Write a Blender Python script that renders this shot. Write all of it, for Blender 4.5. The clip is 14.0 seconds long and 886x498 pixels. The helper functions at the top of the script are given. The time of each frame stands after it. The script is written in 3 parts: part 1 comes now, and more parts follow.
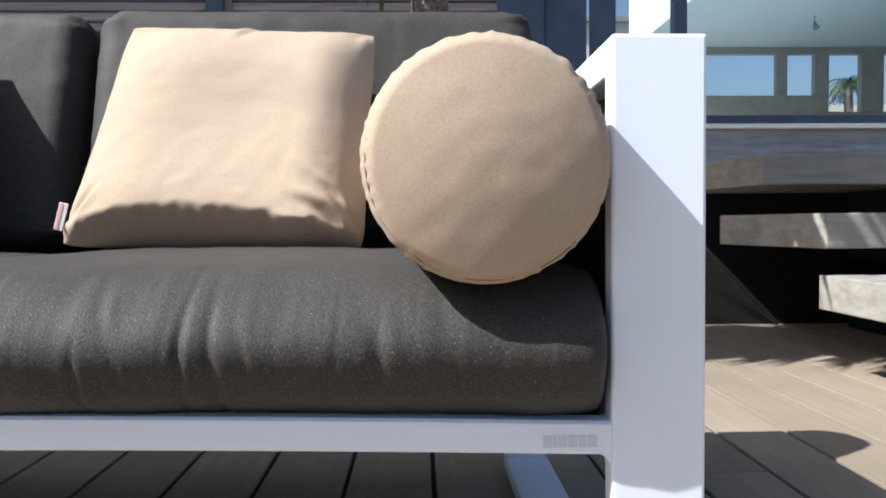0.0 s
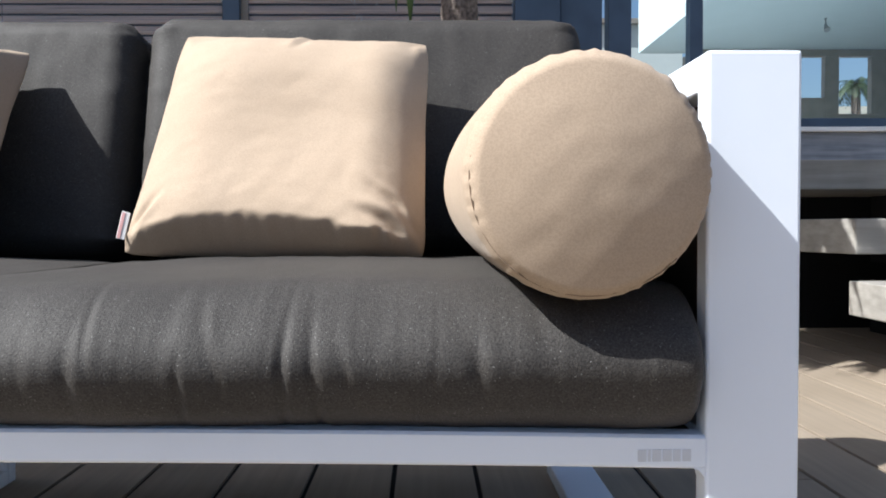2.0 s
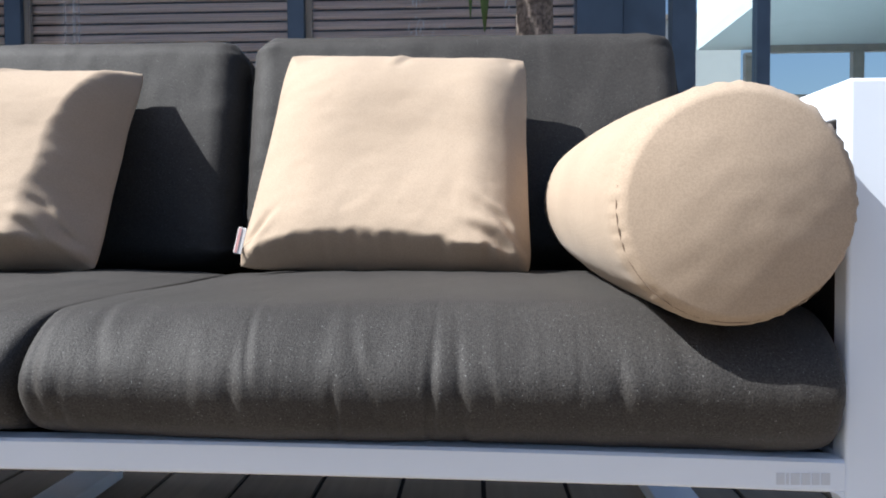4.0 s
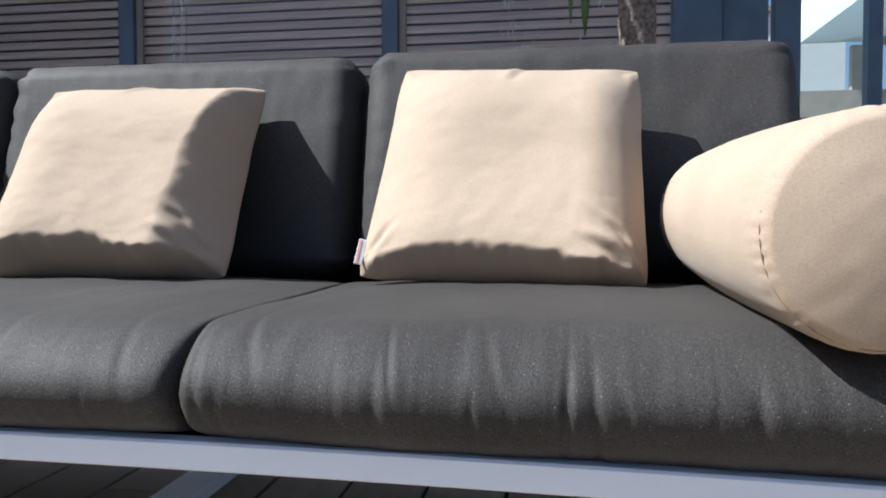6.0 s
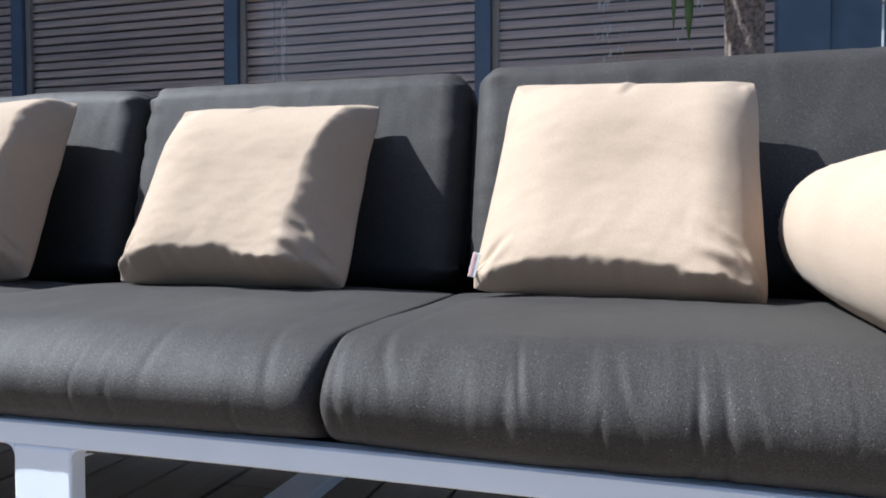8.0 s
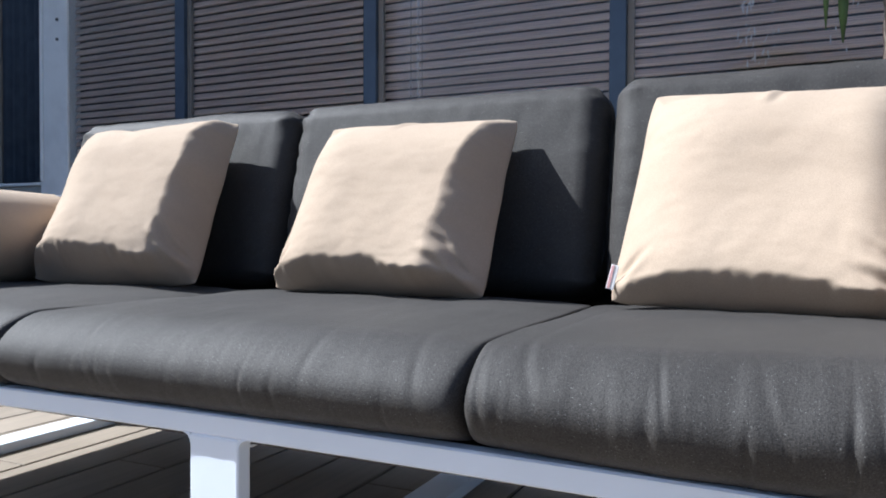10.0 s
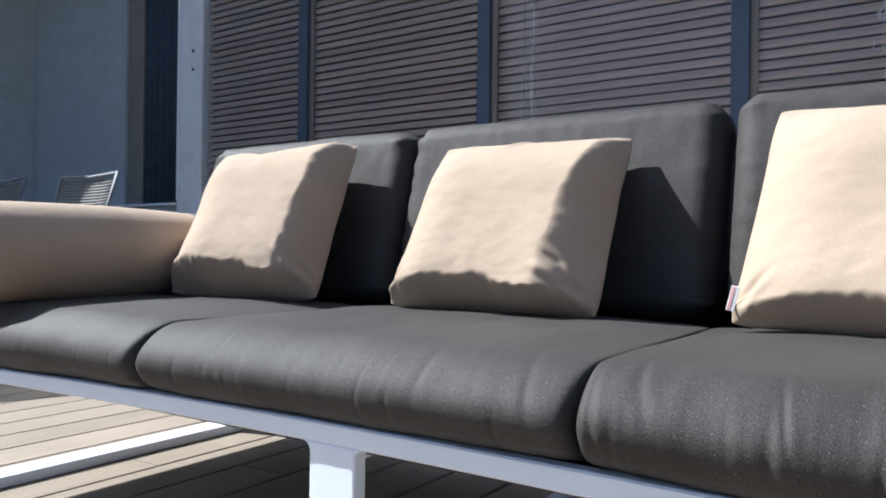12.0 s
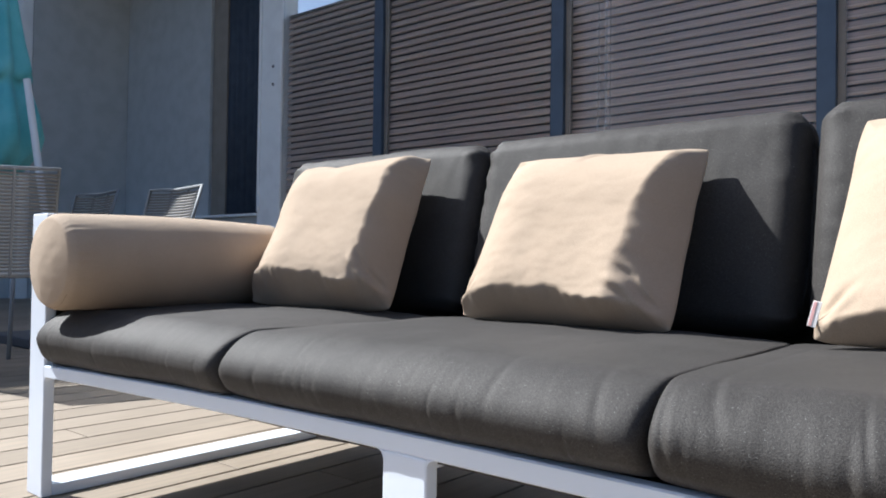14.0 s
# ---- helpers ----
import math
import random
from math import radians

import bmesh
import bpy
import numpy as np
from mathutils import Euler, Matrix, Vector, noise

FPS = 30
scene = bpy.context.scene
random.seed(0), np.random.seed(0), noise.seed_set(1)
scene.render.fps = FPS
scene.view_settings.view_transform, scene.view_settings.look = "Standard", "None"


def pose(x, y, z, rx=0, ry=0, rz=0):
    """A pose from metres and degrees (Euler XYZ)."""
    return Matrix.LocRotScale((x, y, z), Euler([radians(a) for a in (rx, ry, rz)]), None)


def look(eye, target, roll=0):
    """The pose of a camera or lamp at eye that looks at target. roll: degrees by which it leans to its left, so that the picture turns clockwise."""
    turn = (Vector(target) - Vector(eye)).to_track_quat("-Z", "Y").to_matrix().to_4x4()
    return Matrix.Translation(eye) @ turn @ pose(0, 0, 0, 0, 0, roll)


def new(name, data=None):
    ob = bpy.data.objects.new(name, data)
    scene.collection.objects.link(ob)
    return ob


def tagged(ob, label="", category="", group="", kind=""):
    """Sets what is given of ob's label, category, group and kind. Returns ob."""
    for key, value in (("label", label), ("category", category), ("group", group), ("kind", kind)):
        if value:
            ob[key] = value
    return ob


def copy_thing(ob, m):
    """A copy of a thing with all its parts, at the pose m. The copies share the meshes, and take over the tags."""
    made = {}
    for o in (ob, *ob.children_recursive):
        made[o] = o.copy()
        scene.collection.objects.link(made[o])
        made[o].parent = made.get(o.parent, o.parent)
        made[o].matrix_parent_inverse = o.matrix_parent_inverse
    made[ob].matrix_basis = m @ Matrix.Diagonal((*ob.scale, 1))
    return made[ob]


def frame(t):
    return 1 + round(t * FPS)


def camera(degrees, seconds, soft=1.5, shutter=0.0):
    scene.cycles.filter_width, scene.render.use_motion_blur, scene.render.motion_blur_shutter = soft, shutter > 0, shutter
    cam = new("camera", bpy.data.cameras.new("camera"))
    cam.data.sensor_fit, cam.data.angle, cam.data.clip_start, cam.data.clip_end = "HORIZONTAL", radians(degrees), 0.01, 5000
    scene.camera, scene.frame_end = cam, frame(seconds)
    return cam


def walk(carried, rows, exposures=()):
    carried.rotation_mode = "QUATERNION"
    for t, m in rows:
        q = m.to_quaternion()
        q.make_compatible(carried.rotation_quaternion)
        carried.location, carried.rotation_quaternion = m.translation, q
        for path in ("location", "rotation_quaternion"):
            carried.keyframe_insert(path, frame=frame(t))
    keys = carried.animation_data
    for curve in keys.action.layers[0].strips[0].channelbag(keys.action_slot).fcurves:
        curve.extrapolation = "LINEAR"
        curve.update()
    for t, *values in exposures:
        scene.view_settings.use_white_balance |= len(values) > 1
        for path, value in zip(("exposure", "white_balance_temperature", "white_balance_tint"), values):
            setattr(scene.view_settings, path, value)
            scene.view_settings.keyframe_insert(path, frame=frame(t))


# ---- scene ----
cam = camera(61.2, 14.0, 1.9)
PATH = [
    (0, (0.008, 0.043, 0.467), (0.067, 2.041, 0.401), -0.4),
    (0.5, (-0.001, 0.043, 0.469), (0.064, 2.041, 0.403), -0.4),
    (1, (-0.025, 0.045, 0.469), (0.036, 2.043, 0.405), -0.3),
    (1.5, (-0.044, 0.044, 0.474), (0.014, 2.042, 0.41), -0.3),
    (2, (-0.068, 0.041, 0.479), (-0.02, 2.04, 0.416), -0.3),
    (2.5, (-0.092, 0.038, 0.482), (-0.06, 2.037, 0.424), -0.2),
    (3, (-0.111, 0.032, 0.489), (-0.114, 2.031, 0.427), -0.3),
    (5.5, (-0.183, 0.001, 0.518), (-0.424, 1.985, 0.449), -0.1),
    (6, (-0.189, -0.004, 0.523), (-0.495, 1.971, 0.455), -0.1),
    (6.5, (-0.196, -0.014, 0.528), (-0.546, 1.954, 0.461), -0.1),
    (7, (-0.205, -0.02, 0.53), (-0.591, 1.941, 0.465), -0.2),
    (7.5, (-0.212, -0.03, 0.537), (-0.673, 1.915, 0.47), -0.1),
    (8, (-0.224, -0.037, 0.541), (-0.754, 1.89, 0.479), -0.0),
    (8.5, (-0.228, -0.047, 0.542), (-0.839, 1.857, 0.484), 0.0),
    (11, (-0.225, -0.076, 0.543), (-1.218, 1.66, 0.533), 0.4),
    (11.5, (-0.226, -0.078, 0.542), (-1.28, 1.622, 0.545), 0.5),
    (12, (-0.221, -0.081, 0.542), (-1.334, 1.58, 0.556), 0.6),
    (12.5, (-0.218, -0.083, 0.544), (-1.38, 1.545, 0.564), 0.6),
    (13, (-0.219, -0.087, 0.545), (-1.431, 1.504, 0.571), 0.6),
    (13.5, (-0.215, -0.087, 0.542), (-1.464, 1.475, 0.576), 0.8),
    (14, (-0.211, -0.091, 0.547), (-1.481, 1.454, 0.584), 0.8),
]
walk(cam, [(t, look(eye, target, roll)) for t, eye, target, roll in PATH], [(0.0, 0.56, 5690, 9), (6.0, 0.49, 5420, 9), (8.5, 0.54, 5260, 9), (11.0, 0.60, 5320, 9), (14.0, 0.61, 5570, 9)])

# ---- light: clear sky, sun from the front left ----
SUN = Vector((-0.92, -0.275, 1.0)).normalized()
world = bpy.data.worlds.new("sky")
scene.world = world
world.use_nodes = True
sky = world.node_tree.nodes.new("ShaderNodeTexSky")
sky.sky_type, sky.sun_disc, sky.dust_density = "NISHITA", False, 3.0
sky.sun_elevation, sky.sun_rotation = math.asin(SUN.z), math.atan2(SUN.x, SUN.y)
back = world.node_tree.nodes["Background"]
back.inputs["Strength"].default_value = 0.088
world.node_tree.links.new(sky.outputs["Color"], back.inputs["Color"])
sun = new("sun", bpy.data.lights.new("sun", "SUN"))
sun.data.energy, sun.data.angle, sun.data.color = 6.9, radians(0.5), (1.0, 0.92, 0.80)
sun.matrix_world = look((0, 0, 8), Vector((0, 0, 8)) - SUN)


# ---- materials ----
def shader(name, colour, rough=0.6, metal=0.0):
    """A node material and its parts: nodes, links, the surface."""
    m = bpy.data.materials.new(name)
    m.use_nodes = True
    n, l = m.node_tree.nodes, m.node_tree.links
    p = n["Principled BSDF"]
    p.inputs["Base Color"].default_value = (*colour, 1)
    p.inputs["Roughness"].default_value = rough
    p.inputs["Metallic"].default_value = metal
    return m, n, l, p


def ramp_of(n, l, source, low, high, a=0.3, b=0.7):
    r = n.new("ShaderNodeValToRGB")
    r.color_ramp.elements[0].color, r.color_ramp.elements[1].color = (*low, 1), (*high, 1)
    r.color_ramp.elements[0].position, r.color_ramp.elements[1].position = a, b
    l.new(source, r.inputs["Fac"])
    return r.outputs["Color"]


def noise_of(n, l, scale, detail=4.0, stretch=(1, 1, 1), space="Object"):
    c = n.new("ShaderNodeTexCoord")
    mp = n.new("ShaderNodeMapping")
    mp.inputs["Scale"].default_value = stretch
    t = n.new("ShaderNodeTexNoise")
    t.inputs["Scale"].default_value, t.inputs["Detail"].default_value = scale, detail
    l.new(c.outputs[space], mp.inputs["Vector"])
    l.new(mp.outputs["Vector"], t.inputs["Vector"])
    return t.outputs["Fac"]


def mixed(n, l, a, b, fac=0.5, kind="MULTIPLY"):
    m = n.new("ShaderNodeMix")
    m.data_type, m.blend_type = "RGBA", kind
    m.inputs["Factor"].default_value = fac
    l.new(a, m.inputs["A"])
    l.new(b, m.inputs["B"])
    return m.outputs["Result"]


def relief(n, l, p, heights):
    """Bumps laid over one another: (height socket, distance, strength)."""
    last = None
    for h, d, s in heights:
        b = n.new("ShaderNodeBump")
        b.inputs["Distance"].default_value, b.inputs["Strength"].default_value = d, s
        l.new(h, b.inputs["Height"])
        if last:
            l.new(last, b.inputs["Normal"])
        last = b.outputs["Normal"]
    l.new(last, p.inputs["Normal"])


def weave(n, l, pitch):
    """Plain weave: threads one over another, pitch in metres."""
    c = n.new("ShaderNodeTexCoord")
    out = []
    for turn in ((1, 0, 0), (0, 1, 0), (0, 0, 1)):
        w = n.new("ShaderNodeTexWave")
        w.inputs["Scale"].default_value = 0.314 / pitch
        w.inputs["Distortion"].default_value, w.inputs["Detail"].default_value, w.inputs["Detail Scale"].default_value = 1.2, 2.0, 1.5
        w.bands_direction = "XYZ"[turn.index(1)]
        l.new(c.outputs["Object"], w.inputs["Vector"])
        out.append(w.outputs["Color"])
    return mixed(n, l, mixed(n, l, out[0], out[1], 0.5, "ADD"), out[2], 0.5, "ADD")


def fabric(name, low, high, sheen, pitch, tint, rough=0.92, gloss=0.25, lint=0.0, grain=0.72, rumple=0.0):
    m, n, l, p = shader(name, high, rough)
    big = ramp_of(n, l, noise_of(n, l, 7.0, 3.0), low, high, 0.3, 0.7)
    fine = ramp_of(n, l, noise_of(n, l, 640.0, 2.0), (grain, grain, grain), (1, 1, 1), 0.38, 0.60)
    cloth = mixed(n, l, big, fine, 0.8)
    if lint:
        specks = ramp_of(n, l, noise_of(n, l, 620.0, 1.0), (0, 0, 0), (lint, lint, lint), 0.70, 0.78)
        cloth = mixed(n, l, cloth, specks, 1.0, "ADD")
    l.new(cloth, p.inputs["Base Color"])
    p.inputs["Sheen Weight"].default_value, p.inputs["Sheen Roughness"].default_value = sheen, 0.45
    p.inputs["Sheen Tint"].default_value = (*tint, 1)
    p.inputs["Specular IOR Level"].default_value = gloss
    relief(n, l, p, [(noise_of(n, l, 11.0, 4.0), 0.003, 0.22), (weave(n, l, pitch), 0.0004, 0.10), (noise_of(n, l, 560.0, 2.0), 0.0010, 0.55) if lint else (noise_of(n, l, 900.0, 1.0), 0.0006, 0.24)] + ([(noise_of(n, l, 26.0, 4.0, (1.0, 0.22, 0.22)), 0.006, rumple)] if rumple else []))
    return m


def painted(name, colour, rough, wear=0.06):
    m, n, l, p = shader(name, colour, rough)
    l.new(ramp_of(n, l, noise_of(n, l, 5.0, 6.0), tuple(c * (1 - wear) for c in colour), colour, 0.35, 0.6), p.inputs["Base Color"])
    relief(n, l, p, [(noise_of(n, l, 420.0, 2.0), 0.0004, 0.12)])
    return m


DARK = fabric("charcoal_fabric", (0.0385, 0.0350, 0.0322), (0.055, 0.0505, 0.0465), 0.04, 0.0016, (1.0, 0.90, 0.82), 0.68, 0.32, 0.13, 0.36, 0.05)
BEIGE = fabric("beige_fabric", (0.395, 0.307, 0.224), (0.445, 0.349, 0.258), 0.06, 0.0014, (1, 0.95, 0.9), 0.92, 0.25, 0.0, 0.84)
THREAD = shader("thread", (0.22, 0.16, 0.11), 0.9)[0]
WHITE = painted("white_powder_coat", (0.80, 0.855, 0.94), 0.38, 0.03)
LOGO = shader("grey_print", (0.60, 0.63, 0.68), 0.5)[0]
MESH = fabric("taupe_mesh_sling", (0.06, 0.05, 0.045), (0.09, 0.08, 0.07), 0.0, 0.004, (1, 1, 1))
FRAME = painted("slate_blue_frame", (0.062, 0.092, 0.145), 0.35, 0.2)
TRIM = painted("taupe_trim", (0.26, 0.23, 0.20), 0.5, 0.15)
PALE = painted("pale_painted_metal", (0.84, 0.86, 0.88), 0.4, 0.08)
RENDER = painted("grey_render_wall", (0.47, 0.49, 0.50), 0.85, 0.10)
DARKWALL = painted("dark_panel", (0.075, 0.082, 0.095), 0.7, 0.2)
CORD = shader("grey_cord", (0.24, 0.225, 0.205), 0.7)[0]
TUBE = painted("grey_tube", (0.24, 0.25, 0.26), 0.4, 0.1)
PINK = shader("pink_label", (0.75, 0.42, 0.40), 0.8)[0]
TAGWHITE = shader("white_label", (0.82, 0.80, 0.78), 0.8)[0]
# near-black that paints in deep shade under the stairs and between deck boards
BLACK = shader("shade_black", (0.005, 0.005, 0.0055), 0.95)[0]
CABLE = shader("grey_cable", (0.12, 0.12, 0.12), 0.5)[0]
INTERIOR = painted("interior_plaster", (0.44, 0.50, 0.53), 0.8, 0.05)


def glass_material(name, tint):
    m, n, l, p = shader(name, tint, 0.0)
    p.inputs["Transmission Weight"].default_value = 1.0
    p.inputs["IOR"].default_value = 1.35
    return m


GLASS = glass_material("window_glass", (0.93, 1.0, 0.98))
CLEAR = glass_material("clear_pane", (1, 1, 1))


def deck_material():
    m, n, l, p = shader("deck_board", (0.3, 0.25, 0.2), 0.75)
    info = n.new("ShaderNodeObjectInfo")
    tone = ramp_of(n, l, info.outputs["Random"], (0.25, 0.205, 0.154), (0.31, 0.256, 0.196), 0.0, 1.0)
    grain = ramp_of(n, l, noise_of(n, l, 40.0, 6.0, (1.6, 0.05, 1.0)), (0.82, 0.82, 0.82), (1.04, 1.03, 1.0), 0.3, 0.7)
    dirt = ramp_of(n, l, noise_of(n, l, 2.3, 5.0), (0.78, 0.77, 0.75), (1, 1, 1), 0.35, 0.6)
    l.new(mixed(n, l, mixed(n, l, tone, grain, 0.8), dirt, 0.7), p.inputs["Base Color"])
    relief(n, l, p, [(noise_of(n, l, 60.0, 5.0, (2.2, 0.04, 1.0)), 0.0008, 0.25)])
    return m


DECK = deck_material()


def slat_material():
    m, n, l, p = shader("louvre_slat", (0.3, 0.26, 0.24), 0.8)
    info = n.new("ShaderNodeObjectInfo")
    tone = ramp_of(n, l, info.outputs["Random"], (0.61, 0.49, 0.42), (0.74, 0.60, 0.515), 0.0, 1.0)
    streak = ramp_of(n, l, noise_of(n, l, 90.0, 3.0, (0.02, 1.0, 1.4)), (0.55, 0.54, 0.55), (1.08, 1.06, 1.03), 0.35, 0.65)
    l.new(mixed(n, l, tone, streak, 0.8), p.inputs["Base Color"])
    return m


SLAT = slat_material()


def timber(name, low, high):
    m, n, l, p = shader(name, high, 0.8)
    grain = ramp_of(n, l, noise_of(n, l, 18.0, 7.0, (0.12, 1.0, 2.2)), low, high, 0.35, 0.65)
    worn = ramp_of(n, l, noise_of(n, l, 6.0, 6.0), (0.8, 0.8, 0.8), (1, 1, 1), 0.4, 0.6)
    l.new(mixed(n, l, grain, worn, 0.8), p.inputs["Base Color"])
    relief(n, l, p, [(noise_of(n, l, 30.0, 6.0, (0.1, 1.0, 2.4)), 0.003, 0.5)])
    return m


STEP = timber("weathered_timber", (0.25, 0.235, 0.21), (0.34, 0.32, 0.285))
PLINTH = timber("worn_painted_plinth", (0.19, 0.215, 0.26), (0.32, 0.35, 0.41))


def bark_material():
    m, n, l, p = shader("bark", (0.2, 0.15, 0.12), 0.9)
    l.new(ramp_of(n, l, noise_of(n, l, 85.0, 6.0, (1, 1, 0.8)), (0.07, 0.055, 0.046), (0.25, 0.20, 0.17), 0.35, 0.65), p.inputs["Base Color"])
    relief(n, l, p, [(noise_of(n, l, 90.0, 6.0, (1, 1, 0.9)), 0.008, 0.9)])
    return m


BARK = bark_material()


def leaf_material(name, low, high):
    m, n, l, p = shader(name, high, 0.5)
    l.new(ramp_of(n, l, noise_of(n, l, 12.0, 3.0), low, high), p.inputs["Base Color"])
    p.inputs["Subsurface Weight"].default_value = 0.0
    return m


LEAF = leaf_material("sword_leaf", (0.045, 0.09, 0.02), (0.13, 0.20, 0.05))
FAR_LEAF = leaf_material("palm_frond", (0.02, 0.035, 0.016), (0.055, 0.08, 0.035))
CANOPY = fabric("turquoise_canvas", (0.14, 0.50, 0.56), (0.22, 0.62, 0.68), 0.1, 0.003, (1, 1, 1))


# ---- mesh helpers ----
def mesh_of(name, bm, material, smooth=False):
    bmesh.ops.recalc_face_normals(bm, faces=bm.faces)
    me = bpy.data.meshes.new(name)
    bm.to_mesh(me)
    bm.free()
    me.materials.append(material)
    if smooth:
        for f in me.polygons:
            f.use_smooth = True
    return me


def part(name, bm, material, parent, label="", smooth=False):
    ob = new(name, mesh_of(name, bm, material, smooth))
    ob.parent = parent
    return tagged(ob, label) if label else ob


def solo(name, bm, material, label, category, group="", kind="", smooth=False):
    return tagged(new(name, mesh_of(name, bm, material, smooth)), label, category, group, kind)


def box(x0, x1, y0, y1, z0, z1, bevel=0.0, segments=2, bm=None):
    bm = bm or bmesh.new()
    vs = [bm.verts.new((x, y, z)) for z in (z0, z1) for y in (y0, y1) for x in (x0, x1)]
    fs = [bm.faces.new([vs[i] for i in q]) for q in ((0, 2, 3, 1), (4, 5, 7, 6), (0, 1, 5, 4), (2, 6, 7, 3), (0, 4, 6, 2), (1, 3, 7, 5))]
    if bevel:
        edges = list({e for f in fs for e in f.edges})
        bmesh.ops.bevel(bm, geom=edges, offset=bevel, segments=segments, affect="EDGES", profile=0.5)
    return bm


def prism(points, z0, z1, bevel=0.0):
    """An upright block over a plan polygon."""
    bm = bmesh.new()
    low, high = [bm.verts.new((x, y, z0)) for x, y in points], [bm.verts.new((x, y, z1)) for x, y in points]
    bm.faces.new(low), bm.faces.new(high)
    k = len(points)
    for i in range(k):
        bm.faces.new((low[i], low[(i + 1) % k], high[(i + 1) % k], high[i]))
    if bevel:
        bmesh.ops.bevel(bm, geom=list(bm.edges), offset=bevel, segments=2, affect="EDGES", profile=0.5)
    return bm


def loft(rings, bm=None, caps=True):
    """Closed rings of equal length joined to a skin."""
    bm = bm or bmesh.new()
    rows = [[bm.verts.new(p) for p in r] for r in rings]
    k = len(rows[0])
    for a, b in zip(rows, rows[1:]):
        for i in range(k):
            bm.faces.new((a[i], a[(i + 1) % k], b[(i + 1) % k], b[i]))
    if caps:
        bm.faces.new(rows[0]), bm.faces.new(rows[-1])
    return bm


def tube(points, r, sides=8, bm=None):
    rings = []
    for i, p in enumerate(points):
        a, b = Vector(points[max(i - 1, 0)]), Vector(points[min(i + 1, len(points) - 1)])
        q = (b - a).to_track_quat("Z", "Y")
        rad = r[i] if isinstance(r, (list, tuple)) else r
        rings.append([Vector(p) + q @ Vector((rad * math.cos(k * 2 * math.pi / sides), rad * math.sin(k * 2 * math.pi / sides), 0)) for k in range(sides)])
    return loft(rings, bm)


def empty(name, at=(0, 0, 0)):
    ob = new(name)
    ob.location = at
    return ob


def fbm(p, scale, seed=0.0):
    q = Vector(p) * scale + Vector((seed, seed * 1.7, seed * 0.3))
    return noise.fractal(q, 0.9, 2.1, 4)


# ---- soft things ----
def rounded_profile(a, b, r, low, n_corner=10, n_side=18):
    """Points round a rectangle of half sizes a, b with corner radius r above and low below, with outward normals."""
    pts = []
    q = low
    for cx, cy, start, r in ((a - r, b - r, 0, r), (-a + r, b - r, 90, r), (-a + q, -b + q, 180, q), (a - q, -b + q, 270, q)):
        for k in range(n_corner + 1):
            t = radians(start + 90 * k / n_corner)
            pts.append((cx + r * math.cos(t), cy + r * math.sin(t), math.cos(t), math.sin(t)))
    out = []
    for i, p in enumerate(pts):
        out.append(p)
        q = pts[(i + 1) % len(pts)]
        if math.hypot(q[0] - p[0], q[1] - p[1]) > 0.02:
            for k in range(1, n_side):
                f = k / n_side
                out.append(tuple(p[j] + (q[j] - p[j]) * f for j in range(4)))
    return out


def cushion_mesh(w, a, b, r, low, end_r, puff_a, puff_b, wrinkle, stations=90, lean=0.0):
    """A stuffed block: width w along x, half sizes a (local y) and b (local z); wrinkle(x, y, z, ny, nz) moves the skin outwards."""
    prof = rounded_profile(a, b, r, low)
    rings = []
    xs = [(-w / 2 + end_r * (1 - math.cos(radians(15 * k))), end_r * (1 - math.sin(radians(15 * k)))) for k in range(7)]
    n = stations
    inner = [(-w / 2 + end_r + (w - 2 * end_r) * k / n, 0.0) for k in range(1, n)]
    xs = xs + inner + [(-x, i) for x, i in reversed(xs)]
    first, last = [], []
    for x, inset in xs:
        u = 2 * x / w
        swell, front = 1 - u ** 4, 1 - u ** 60
        ring = []
        for y, z, ny, nz in prof:
            py = y - ny * inset + puff_a * front * (y / a) * (1 - (z / b) ** 2 * 0.6)
            pz = z - nz * inset + puff_b * swell * (z / b) * (1 - (y / a) ** 2 * 0.8)
            if lean and y < 0:
                drop = max(0.0, (b * 0.1 - z) / (b * 1.1))
                py += lean * drop ** 1.2 * min(1.0, -y / a * 1.4)
            d = wrinkle(x, py, pz, ny, nz) if wrinkle else 0.0
            ring.append(Vector((x, py + ny * d, pz + nz * d)))
        rings.append(ring)
    caps_in, caps_out = [], []
    for f in (0.85, 0.6, 0.3, 0.08):
        bulge = end_r * 0.25 * (1 - f * f)
        for src, store, sign in ((rings[0], caps_in, -1), (rings[-1], caps_out, 1)):
            store.append([Vector((p.x + sign * bulge, p.y * f, p.z * f)) for p in src])
    return loft(list(reversed(caps_in)) + rings + caps_out)


def piping(ob, w, a, b, r, low, end_r, puff_a=0.0):
    """Thin corded seams round both ends of a cushion."""
    ring = [(y - ny * end_r * 0.34, z - nz * end_r * 0.34) for y, z, ny, nz in rounded_profile(a, b, r, low)]
    for sx in (-1, 1):
        pts = [(sx * (w / 2 - end_r * 0.34), y, z) for y, z in ring + ring[:1]]
        part("piping", tube(pts, 0.0024, 6), DARK, ob, smooth=True)


